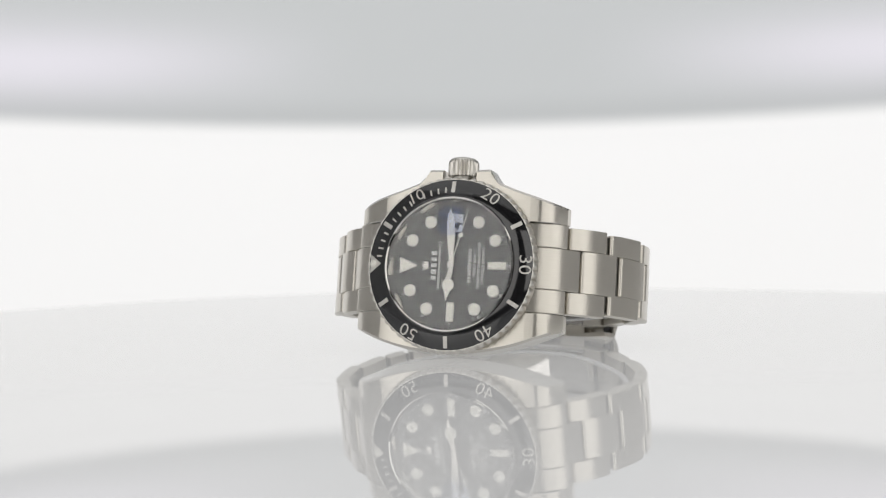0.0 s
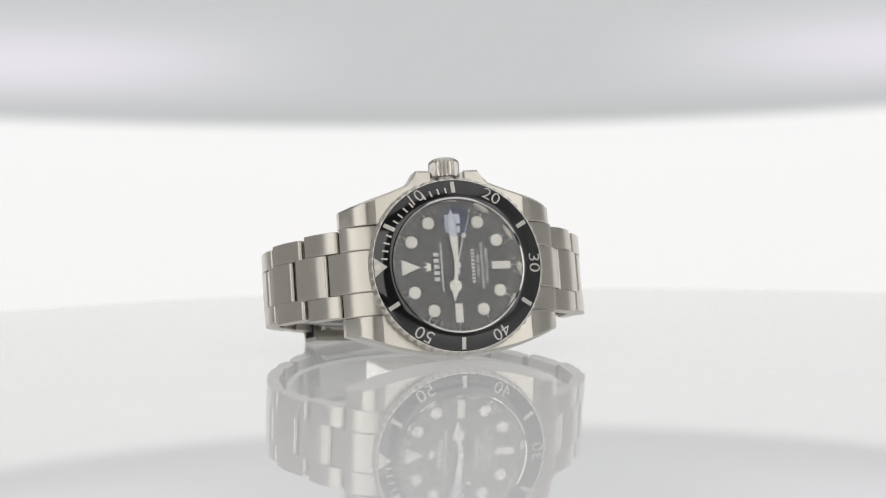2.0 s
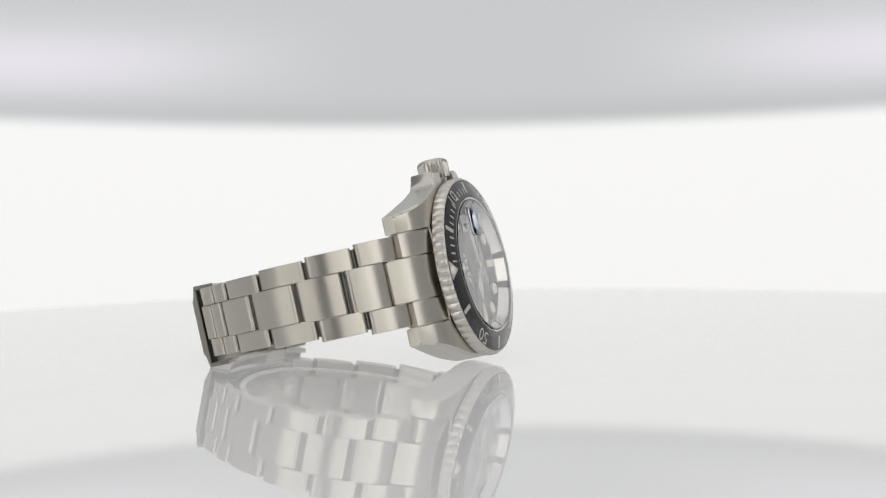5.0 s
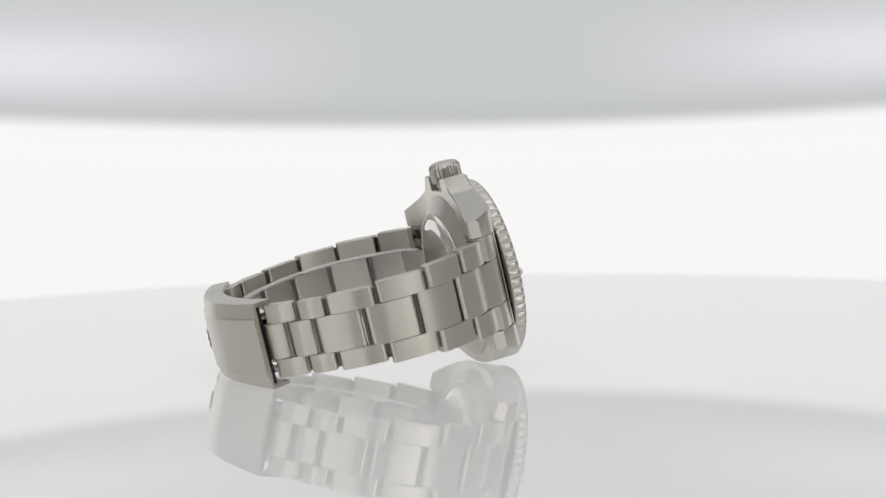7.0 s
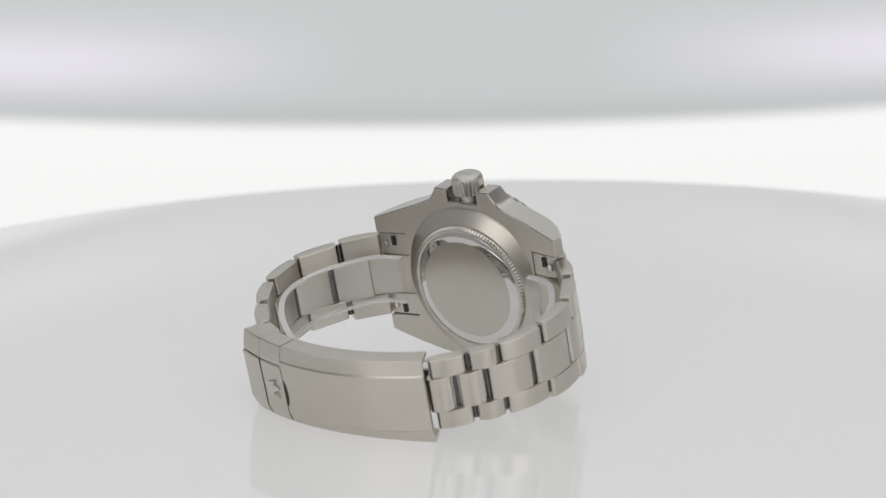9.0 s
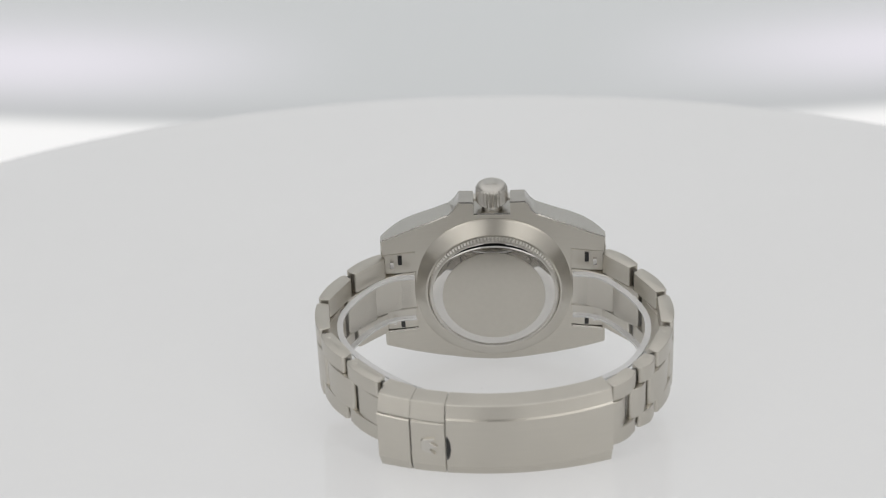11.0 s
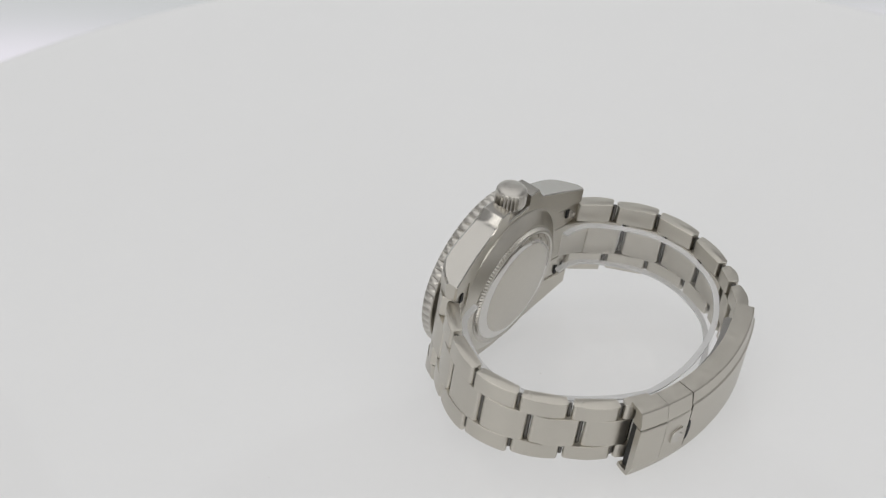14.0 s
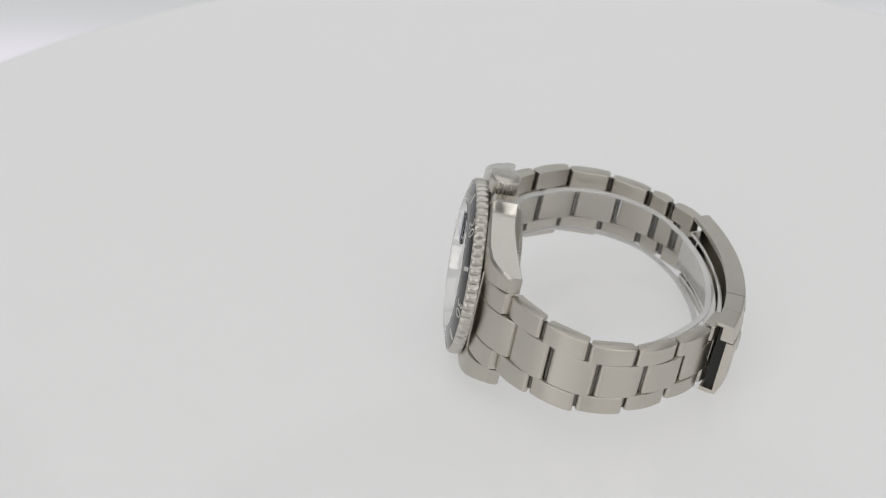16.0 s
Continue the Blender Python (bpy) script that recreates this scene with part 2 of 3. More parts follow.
def join_bm(bm, other, m=None):
    """Adds the bmesh other to bm."""
    data = bpy.data.meshes.new("joined")
    if m is not None:
        bmesh.ops.transform(other, matrix=m, verts=other.verts)
    other.to_mesh(data)
    other.free()
    bm.from_mesh(data)
    bpy.data.meshes.remove(data)


def letters(text, height, stretch=1.0, depth=0.03, bold=0.0, width=0.0):
    """A bmesh of the text, centred, its capitals height mm tall."""
    curve = bpy.data.curves.new("letters", "FONT")
    curve.body, curve.align_x, curve.align_y, curve.resolution_u = text, "CENTER", "CENTER", 3
    curve.size, curve.extrude, curve.offset = height / 0.70 * MM, depth * MM, bold * MM
    ob = bpy.data.objects.new("letters", curve)
    scene.collection.objects.link(ob)
    data = bpy.data.meshes.new_from_object(ob.evaluated_get(bpy.context.evaluated_depsgraph_get()))
    bm = bmesh.new()
    bm.from_mesh(data)
    if width:
        xs = [v.co.x for v in bm.verts]
        stretch = width * MM / (max(xs) - min(xs))
    bmesh.ops.scale(bm, vec=(stretch, 1, 1), verts=bm.verts)
    bpy.data.objects.remove(ob)
    bpy.data.curves.remove(curve)
    bpy.data.meshes.remove(data)
    return bm


# Middle case: sections across the width, lofted along the strap's line; four lugs go on from its corners.
def case_high(x):
    """The outline on the crown's side, with its two crown guards."""
    x = abs(x)
    pts = [(0, 19.6), (4.05, 19.6), (4.1, 22.55), (7.2, 22.65), (7.3, 22.6), (8.4, 20.9), (9.6, 19.5), (10.8, 19.0), (14, 17.75), (18, 16.45), (21.5, 15.3), (24.7, 14.3)]
    return float(np.interp(x, [p[0] for p in pts], [p[1] for p in pts]))


def case_low(x):
    return -float(np.interp(abs(x), [0, 3, 6, 9, 12, 15, 18, 21.5, 24.7], [20.15, 20.0, 19.75, 19.3, 18.75, 18.0, 17.0, 15.6, 14.2]))


def case_top(x):
    return float(np.interp(abs(x), [0, 10, 14, 17, 20, 22, 23.5, 24.7], [-0.95, -0.95, -0.95, -1.1, -1.7, -2.9, -4.3, -6.0]))


def case_bottom(x):
    return float(np.interp(abs(x), [0, 11, 16, 20, 24.7], [-6.9, -6.9, -7.4, -8.1, -9.0]))


def loft(sections):
    bm = bmesh.new()
    rings = [[bm.verts.new((x * MM, y * MM, z * MM)) for x, y, z in s] for s in sections]
    n = len(rings[0])
    for a, b in zip(rings, rings[1:]):
        for k in range(n):
            bm.faces.new((a[k], a[(k + 1) % n], b[(k + 1) % n], b[k]))
    bm.faces.new(rings[0][::-1])
    bm.faces.new(rings[-1])
    return bm


def case_section(x, lo, hi, side):
    """side: 1 and -1 for the two lugs, 0 for the body between."""
    t, b = case_top(x), case_bottom(x)
    guard = hi > 20.5
    th = t - (0.4 if guard else 0.0)
    c_lo, c_hi = (0.55 if side <= 0 else 0.15), (0.55 if side >= 0 else 0.15)
    return [(x, lo, b + 0.25), (x, lo + 0.25, b), (x, hi - 0.25, b), (x, hi, b + 0.25), (x, hi, th - c_hi), (x, hi - c_hi, th),
            (x, min(hi - c_hi, 17.5) - 0.01, t), (x, lo + c_lo, t), (x, lo, t - c_lo)]


stations = [-17.4, -16, -14, -12.5, -10.8, -9.6, -8.4, -7.3, -6.6, -5.4, -4.1, -4.05, -2, 0, 2, 4.05, 4.1, 5.4, 6.6, 7.3, 8.4, 9.6, 10.8, 12.5, 14, 16, 17.4]
body = loft([case_section(x, case_low(x), case_high(x), 0) for x in stations])
lugs = []
for sx in (-1, 1):
    for side in (-1, 1):
        run = []
        for k in range(9):
            x = 17.4 + (24.6 - 17.4) * k / 8
            lo, hi = (10.35, case_high(x)) if side > 0 else (case_low(x), -10.35)
            run.append(case_section(sx * x, lo, hi, side))
        tip = [(v[0] + sx * 0.3, v[1] * 0.985 + (0.19 if side > 0 else -0.19), v[2] + (0.35 if i < 4 and i not in (1, 2) else (0.3 if i in (1, 2) else -0.4))) for i, v in enumerate(run[-1])]
        run.append(tip)
        lugs.append(loft(run))
GLOSSY = material("glossy_steel", (0.58, 0.562, 0.525), 0.24, 1.0, grain=0.03, grain_scale=(300, 300, 300))


def gloss_sides(bm):
    bm.normal_update()
    for f in bm.faces:
        f.material_index = 1 if abs(f.normal.y) > 0.5 else 0
    return bm


case = part("case", gloss_sides(body), [BRUSHED, GLOSSY], watch, "brushed steel case with polished crown guards", angle=32)

for bm in lugs:
    part("lug", gloss_sides(bm), [BRUSHED, GLOSSY], case, "brushed steel lug", angle=32)

# Case back: bevelled ring, fluted rim, polished ring and brushed centre.
back = part("case_back", turned([(18.5, -6.6), (18.45, -7.0), (18.2, -7.25), (15.3, -8.9), (14.8, -9.0), (10, -9.0), (10, -6.6)]), RADIAL, watch, "satin steel case back", angle=12)
rim = bmesh.new()
FL = 120
loops = []
for r0, r1, z in ((14.9, 14.9, -8.9), (14.9, 14.55, -9.3), (14.6, 14.2, -9.75), (14.0, 14.0, -9.85), (13.7, 13.7, -9.7)):
    ring = []
    for k in range(FL * 2):
        a = math.pi * k / FL
        r = r0 if k % 2 else r1
        ring.append(rim.verts.new((r * MM * math.cos(a), r * MM * math.sin(a), z * MM)))
    loops.append(ring)
for a, b in zip(loops, loops[1:]):
    for k in range(FL * 2):
        n = (k + 1) % (FL * 2)
        rim.faces.new((a[k], b[k], b[n], a[n]))
part("fluted_rim", rim, SOFT, back, "fluted steel rim", angle=15)
part("polished_ring", turned([(13.8, -9.62), (13.6, -9.75), (12.6, -10.0), (11.52, -10.25), (11.5, -9.2), (13.8, -9.2)]), POLISHED, back, "mirror-polished steel ring")
part("centre_disc", turned([(0, -10.33), (11.3, -10.33), (11.5, -10.28), (11.5, -9.4), (0, -9.4)], closed=False), RADIAL, back, "brushed steel centre")

# Bezel with its coin edge.
TEETH, SUB = 60, 8
bz = bmesh.new()
loops = []
for r, depth, z in ((18.0, 0, -0.9), (19.9, 0, -0.9), (20.15, 0, -0.7), (20.25, 0.25, -0.4), (20.35, 0.5, 0.0), (20.35, 0.6, 0.9), (20.25, 0.6, 1.35), (20.0, 0.35, 1.75), (19.75, 0.05, 1.92), (19.62, 0, 1.92), (19.62, 0, 1.5), (15.4, 0, 1.5), (15.4, 0, -0.9)):
    ring = []
    for k in range(TEETH * SUB):
        a = 2 * math.pi * k / (TEETH * SUB)
        f = (k % SUB) / SUB
        rr = r - depth * max(0.0, 1 - abs(f - 0.5) / 0.32)
        ring.append(bz.verts.new((rr * MM * math.cos(a), rr * MM * math.sin(a), z * MM)))
    loops.append(ring)
for a, b in zip(loops, loops[1:] + loops[:1]):
    for k in range(TEETH * SUB):
        n = (k + 1) % (TEETH * SUB)
        bz.faces.new((a[k], b[k], b[n], a[n]))
bezel = part("bezel", bz, SOFT, watch, "polished steel bezel with a coin edge", angle=30)
insert = part("bezel_insert", turned([(19.6, 1.6), (19.58, 1.88), (19.45, 1.98), (15.75, 2.98), (15.6, 2.99), (15.5, 2.85), (15.5, 1.6)]), CERAMIC, bezel, "glossy black ceramic bezel insert")


def on_bezel(minute, r=17.85):
    z = 1.98 + (19.45 - r) * (1.0 / 3.7) + 0.005
    return on_dial(minute, r, z) @ pose(0, 0, 0, -15.1)


for m in (10, 20, 30, 40, 50):
    text = letters(str(m), 2.85, 1.0, 0.02, -0.02, 3.2 if m == 10 else 4.2)
    part("numeral", text, SILVER, bezel, "silver bezel numeral", at=on_bezel(m), smooth=False)
bar = mesh_of(prism(rect(0.95, 2.75, r=0.08), -0.01, 0.03), "minute_bar", SILVER, False)
tick = mesh_of(prism(rect(0.4, 1.4), -0.01, 0.03), "minute_tick", SILVER, False)
for m in (5, 15, 25, 35, 45, 55):
    ob = new("minute_bar", bar)
    ob.parent, ob.matrix_basis = bezel, on_bezel(m)
for m in (1, 2, 3, 4, 6, 7, 8, 9, 11, 12, 13, 14):
    ob = new("minute_tick", tick)
    ob.parent, ob.matrix_basis = bezel, on_bezel(m, 17.15)
part("zero_triangle", prism([(-2.25, 1.4), (2.25, 1.4), (0, -1.5)], -0.01, 0.03), SILVER, bezel, "silver triangle", at=on_bezel(0, 18.0), smooth=False)
pearl = turned([(0, 0.65), (0.4, 0.57), (0.75, 0.35), (0.9, 0.0), (0, 0.0)], 24, False)
part("lume_pearl", pearl, LUME, bezel, "round cream lume pearl", at=on_bezel(0, 18.55))

# Dial, rehaut and crystal.
dial = part("dial", turned([(0, 0.0), (14.4, 0.0), (14.4, -0.4), (0, -0.4)], 128, False), DIAL, watch, "black dial")
part("rehaut", turned([(14.05, 0.01), (15.35, 2.5), (15.45, 2.5), (15.45, 0.0)], 160), POLISHED, watch, "polished inner ring round the dial")
part("crystal_gasket", turned([(15.05, 2.9), (15.3, 3.05), (15.48, 3.0), (15.48, 2.55), (15.05, 2.5)], 160), POLISHED, watch, "thin bright crystal rim")
crystal = part("crystal", turned([(0, 3.1), (14.75, 3.1), (15.0, 2.9), (15.0, 2.3), (0, 2.3)], 128, False), SAPPHIRE, watch, "clear sapphire crystal")
crystal.visible_shadow = False
lens_bm = bmesh.new()
rings = []
for j in range(7):
    f = 1 - j / 7
    rings.append([lens_bm.verts.new((x * f * MM, y * f * MM, (3.4 + 0.5 * (1 - f * f)) * MM)) for x, y in rect(6.0, 6.6, r=1.6)])
base = [lens_bm.verts.new((x * MM, y * MM, 3.12 * MM)) for x, y in rect(6.0, 6.6, r=1.6)]
top = lens_bm.verts.new((0, 0, 3.9 * MM))
for a, b in zip([base] + rings, rings):
    for k in range(len(a)):
        lens_bm.faces.new((a[k], a[(k + 1) % len(a)], b[(k + 1) % len(a)], b[k]))
for k in range(len(base)):
    lens_bm.faces.new((rings[-1][k], rings[-1][(k + 1) % len(base)], top))
lens_bm.faces.new(base[::-1])
lens = part("date_lens", lens_bm, LENS, watch, "domed date magnifier on the crystal", at=flat(0, 9.9, 0))
lens.visible_shadow = False

# Hour markers: a bright setting with a lume filling.
dot = mesh_of(turned([(0, 0.3), (1.3, 0.3), (1.42, 0.2), (1.42, 0.0), (0, 0.0)], 32, False), "hour_marker", SILVER)
dot_fill = mesh_of(turned([(0, 0.36), (1.12, 0.36), (1.17, 0.28), (0, 0.28)], 32, False), "lume", LUME)
baton = mesh_of(prism(rect(1.75, 4.4, r=0.12), 0, 0.3, 0.08), "hour_marker", SILVER, False)
baton_fill = mesh_of(prism(rect(1.35, 4.0, r=0.1), 0.28, 0.36), "lume", LUME, False)
wedge = mesh_of(prism([(-1.85, 2.1), (1.85, 2.1), (0, -2.3)], 0, 0.3, 0.08), "hour_marker", SILVER, False)
wedge_fill = mesh_of(prism([(-1.4, 1.85), (1.4, 1.85), (0, -1.55)], 0.28, 0.36), "lume", LUME, False)
for h in (0, 1, 2, 4, 5, 6, 7, 8, 9, 10, 11):
    shape, fill, r = (wedge, wedge_fill, 10.6) if h == 0 else (baton, baton_fill, 10.7) if h in (6, 9) else (dot, dot_fill, 11.55)
    ob = new("hour_marker", shape)
    ob.parent, ob.matrix_basis = dial, on_dial(h * 5, r, 0.0)
    tagged(ob, "applied hour marker with cream lume")
    inner = new("lume", fill)
    inner.parent = ob
for m in range(60):
    if m in (14, 15, 16):
        continue
    w = 0.24 if m % 5 == 0 else 0.14
    ob = new("minute_mark", bpy.data.meshes.get("mark_wide" if m % 5 == 0 else "mark_thin") or mesh_of(prism(rect(w, 0.65), 0, 0.02), "mark_wide" if m % 5 == 0 else "mark_thin", PRINT, False))
    ob.parent, ob.matrix_basis = dial, on_dial(m, 13.45, 0.0)

# Date window at three.
window = part("date_window", prism(rect(3.2, 3.9), 0.0, 0.03), DATE, dial, "white date window", at=flat(0, 9.9, 0))
part("date_print", letters("4", 2.4, 1.0, 0.01, 0.05), DARK, window, "black date numeral", at=flat(0.5, -0.6, 0.045) @ Matrix.Rotation(radians(90), 4, "Z"), smooth=False)

# Printing: readable lines in letters, names as plain bars; all of it reads with twelve on top.
UP = Matrix.Rotation(radians(90), 4, "Z")


def printed(text, toward, height, width):
    part("dial_printing", letters(text, height, 1.0, 0.01, 0.02, width), PRINT, dial, "fine silver printing", at=flat(toward, 0, 0.02) @ UP, smooth=False)


def print_bar(toward, width, height, y=0.0):
    part("dial_printing", prism(rect(width, height), 0, 0.02), PRINT, dial, "fine silver printing", at=flat(toward, y, 0.0) @ UP, smooth=False)


def bar_word(toward, width, height, count):
    """A name as a row of plain upright bars."""
    step = width / count
    for k in range(count):
        print_bar(toward, step * 0.62, height, -width / 2 + step * (k + 0.5))


bar_word(-4.5, 7.1, 1.25, 5)
bar_word(-3.25, 11.2, 0.5, 19)
emblem_bm = prism([(-0.75, -0.7), (0.75, -0.7), (1.05, 0.75), (0.5, 0.1), (0.0, 1.05), (-0.5, 0.1), (-1.05, 0.75)], 0, 0.12)
part("dial_emblem", emblem_bm, SILVER, dial, "small silver emblem", at=flat(-6.55, 0, 0) @ UP, smooth=False)
bar_word(4.1, 8.1, 0.85, 10)
printed("1000ft = 300m", 5.3, 0.72, 5.2)
printed("SUPERLATIVE CHRONOMETER", 6.3, 0.62, 10.9)
printed("OFFICIALLY CERTIFIED", 7.3, 0.62, 8.1)

for y in (-2.5, 2.5):
    for k in range(5):
        print_bar(13.95 - 0.05 * abs(k - 2), 0.34, 0.3, y + 0.52 * (k - 2))


# Hour, minute and second hand.
def hand(name, outline, fill, z, angle, label):
    ob = part(name, prism(outline, 0, 0.16, 0.05), SILVER, watch, label, at=flat(0, 0, z, angle), smooth=False)
    if fill:
        part("lume", prism(fill, 0.15, 0.2), LUME, ob, "cream lume", smooth=False)
    return ob


hour = bmesh.new()
join_bm(hour, prism([(-0.4, -1.6), (0.4, -1.6), (0.45, 3.3), (-0.45, 3.3)], 0, 0.16, 0.04))
join_bm(hour, prism(circle(1.45, 32, 0, 4.6), 0, 0.17, 0.05))
join_bm(hour, prism([(-0.75, 5.9), (0.75, 5.9), (0.0, 8.2)], 0, 0.16, 0.04))
hour_hand = part("hour_hand", hour, SILVER, watch, "steel hour hand with a round lume field", at=flat(0, 0, 0.75, 173), smooth=False)
for k in range(3):
    a0 = 90 + 120 * k + 10
    pie = [(0.13 * math.cos(radians(a0 + 50)), 4.6 + 0.13 * math.sin(radians(a0 + 50)))] + [(1.2 * math.cos(radians(a0 + d)), 4.6 + 1.2 * math.sin(radians(a0 + d))) for d in range(0, 101, 10)]
    part("lume", prism(pie, 0.16, 0.2), LUME, hour_hand, "cream lume", smooth=False)
hand("minute_hand", [(-0.4, -2.0), (0.4, -2.0), (0.55, 2.5), (0.95, 6.0), (0.85, 10.2), (0, 13.0), (-0.85, 10.2), (-0.95, 6.0), (-0.55, 2.5)],
     [(-0.35, 4.0), (0.35, 4.0), (0.62, 6.2), (0.55, 10.0), (0, 11.8), (-0.55, 10.0), (-0.62, 6.2)], 1.1, 3.0, "steel sword minute hand with lume")
second_hand = part("second_hand", prism([(-0.16, -4.6), (0.16, -4.6), (0.12, 0), (0.06, 13.2), (-0.06, 13.2), (-0.12, 0)], 0, 0.1), SILVER, watch, "thin steel second hand", at=flat(0, 0, 1.3, -16.0), smooth=False)
part("lume_dot", prism(circle(0.62, 24, 0, 7.2), 0.0, 0.14, 0.04), LUME, second_hand, "round lume dot")
part("hand_cap", turned([(0, 0.5), (0.6, 0.5), (0.85, 0.35), (0.85, 0.0), (0, 0.0)], 32, False), SILVER, watch, "round steel hand cap", at=flat(0, 0, 1.35))

# Crown.
cr = bmesh.new()
RIBS = 26
loops = []
for r, depth, h in ((0.0, 0, 5.45), (2.0, 0, 5.4), (2.7, 0, 5.2), (3.15, 0.0, 4.9), (3.45, 0.2, 4.5), (3.55, 0.4, 4.0), (3.55, 0.42, 2.8), (3.55, 0.42, 1.2), (3.3, 0.0, 0.9), (2.6, 0, 0.8), (2.2, 0, -1.2), (0.0, 0, -1.2)):
    if r == 0:
        loops.append([cr.verts.new((0, 0, h * MM))])
        continue
    ring = []
    for k in range(RIBS * 4):
        a = 2 * math.pi * k / (RIBS * 4)
        rr = r - depth * (1, 0.55, 0, 0.55)[k % 4]
        ring.append(cr.verts.new((rr * MM * math.cos(a), rr * MM * math.sin(a), h * MM)))
    loops.append(ring)
N = RIBS * 4
for a, b in zip(loops, loops[1:]):
    for k in range(N):
        n = (k + 1) % N
        if len(a) == 1:
            cr.faces.new((a[0], b[k], b[n]))
        elif len(b) == 1:
            cr.faces.new((a[k], b[0], a[n]))
        else:
            cr.faces.new((a[k], b[k], b[n], a[n]))
crown = part("crown", cr, SOFT, watch, "ribbed polished steel winding crown", at=Matrix.Translation((0, 20.3 * MM, -3.9 * MM)) @ pose(0, 0, 0, -90))
part("crown_emblem", prism([(-0.9, -0.7), (0.9, -0.7), (1.2, 0.8), (0.5, 0.2), (0, 1.1), (-0.5, 0.2), (-1.2, 0.8)], 5.3, 5.46, 0.03), SOFT, crown, "small raised emblem", smooth=False)

# ---- bracelet ----
# Outer link joints, from lug to clasp, in the plane across the strap: (along the dial, behind the dial).
SIDE_TWELVE = [(-25.3, -6.5), (-32.5, -13.8), (-38.0, -23.4), (-38.2, -34.8), (-34.2, -44.9), (-30.0, -50.3), (-24.0, -56.3)]
SIDE_SIX = [(24.9, -6.9), (33.0, -14.1), (38.4, -24.2), (37.2, -35.4), (31.3, -45.0), (23.5, -53.3), (16.4, -57.2)]
THICK = 2.7


def link_bm(length, width, thick=THICK, arch=0.25):
    """A link lying along x from 0 to length (mm), its outer face at z = 0, arched along its length, ends rounded."""
    r, low, taper = 0.85, 0.5, 0.45
    prof = []
    for cx, cz, a0, q in ((r, -r, 180, r), (length - r, -r, 90, r), (length - low - taper, -thick + low, 0, low), (low + taper, -thick + low, -90, low)):
        for k in range(6):
            a = radians(a0 - 18 * k)
            prof.append((cx + q * math.cos(a), cz + q * math.sin(a)))
        if a0 == 180:
            prof += [(r + (length - 2 * r) * k / 8, arch * 4 * (k / 8) * (1 - k / 8)) for k in range(1, 8)]
    bm = bmesh.new()
    c = (length / 2, -thick / 2)
    rings = []
    e = 0.12
    for y, inset in ((-width / 2, e), (-width / 2 + e * 0.35, e * 0.3), (-width / 2 + e, 0), (width / 2 - e, 0), (width / 2 - e * 0.35, e * 0.3), (width / 2, e)):
        ring = []
        for x, z in prof:
            kx, kz = 1 - inset / (length / 2), 1 - inset / (thick / 2)
            ring.append(bm.verts.new(((c[0] + (x - c[0]) * kx) * MM, y * MM, (c[1] + (z - c[1]) * kz) * MM)))
        rings.append(ring)
    n = len(prof)
    for a, b in zip(rings, rings[1:]):
        for k in range(n):
            bm.faces.new((a[k], a[(k + 1) % n], b[(k + 1) % n], b[k]))
    bm.faces.new(rings[0][::-1])
    bm.faces.new(rings[-1])
    return bm


def chord_pose(p, q, y=0.0, side=1):
    """x from p to q, z outward from the loop."""
    d = Vector((q[0] - p[0], 0, q[1] - p[1])).normalized()
    out = Vector((-d.z, 0, d.x))
    mid = Vector(((p[0] + q[0]) / 2, 0, (p[1] + q[1]) / 2 + 30))
    if out.dot(mid) < 0:
        out = -out
    across = out.cross(d)
    m = Matrix((d, across, out)).transposed().to_4x4()
    m.translation = Vector((p[0], y, p[1])) * MM
    return m


def along(path, s):
    """The place at the distance s (by the joints' chords), on a smooth curve through the joints, going on straight past its end."""
    for k, (p, q) in enumerate(zip(path, path[1:])):
        d = math.hypot(q[0] - p[0], q[1] - p[1])
        if s <= d or k == len(path) - 2:
            f = s / d
            if f > 1:
                return (p[0] + (q[0] - p[0]) * f, p[1] + (q[1] - p[1]) * f)
            a = path[k - 1] if k else (2 * p[0] - q[0], 2 * p[1] - q[1])
            b = path[k + 2] if k + 2 < len(path) else (2 * q[0] - p[0], 2 * q[1] - p[1])
            return tuple(0.5 * (2 * p[n] + (q[n] - a[n]) * f + (2 * a[n] - 5 * p[n] + 4 * q[n] - b[n]) * f * f
                                + (3 * p[n] - a[n] - 3 * q[n] + b[n]) * f ** 3) for n in (0, 1))
        s -= d


def half_width(s, length):
    return 10.2 - 2.5 * min(1.0, 1.4 * s / length)


def mid_line(s, length):
    """The strap leans a little towards the crown's side as it leaves the case."""
    return 0.75 * min(1.0, s / length)


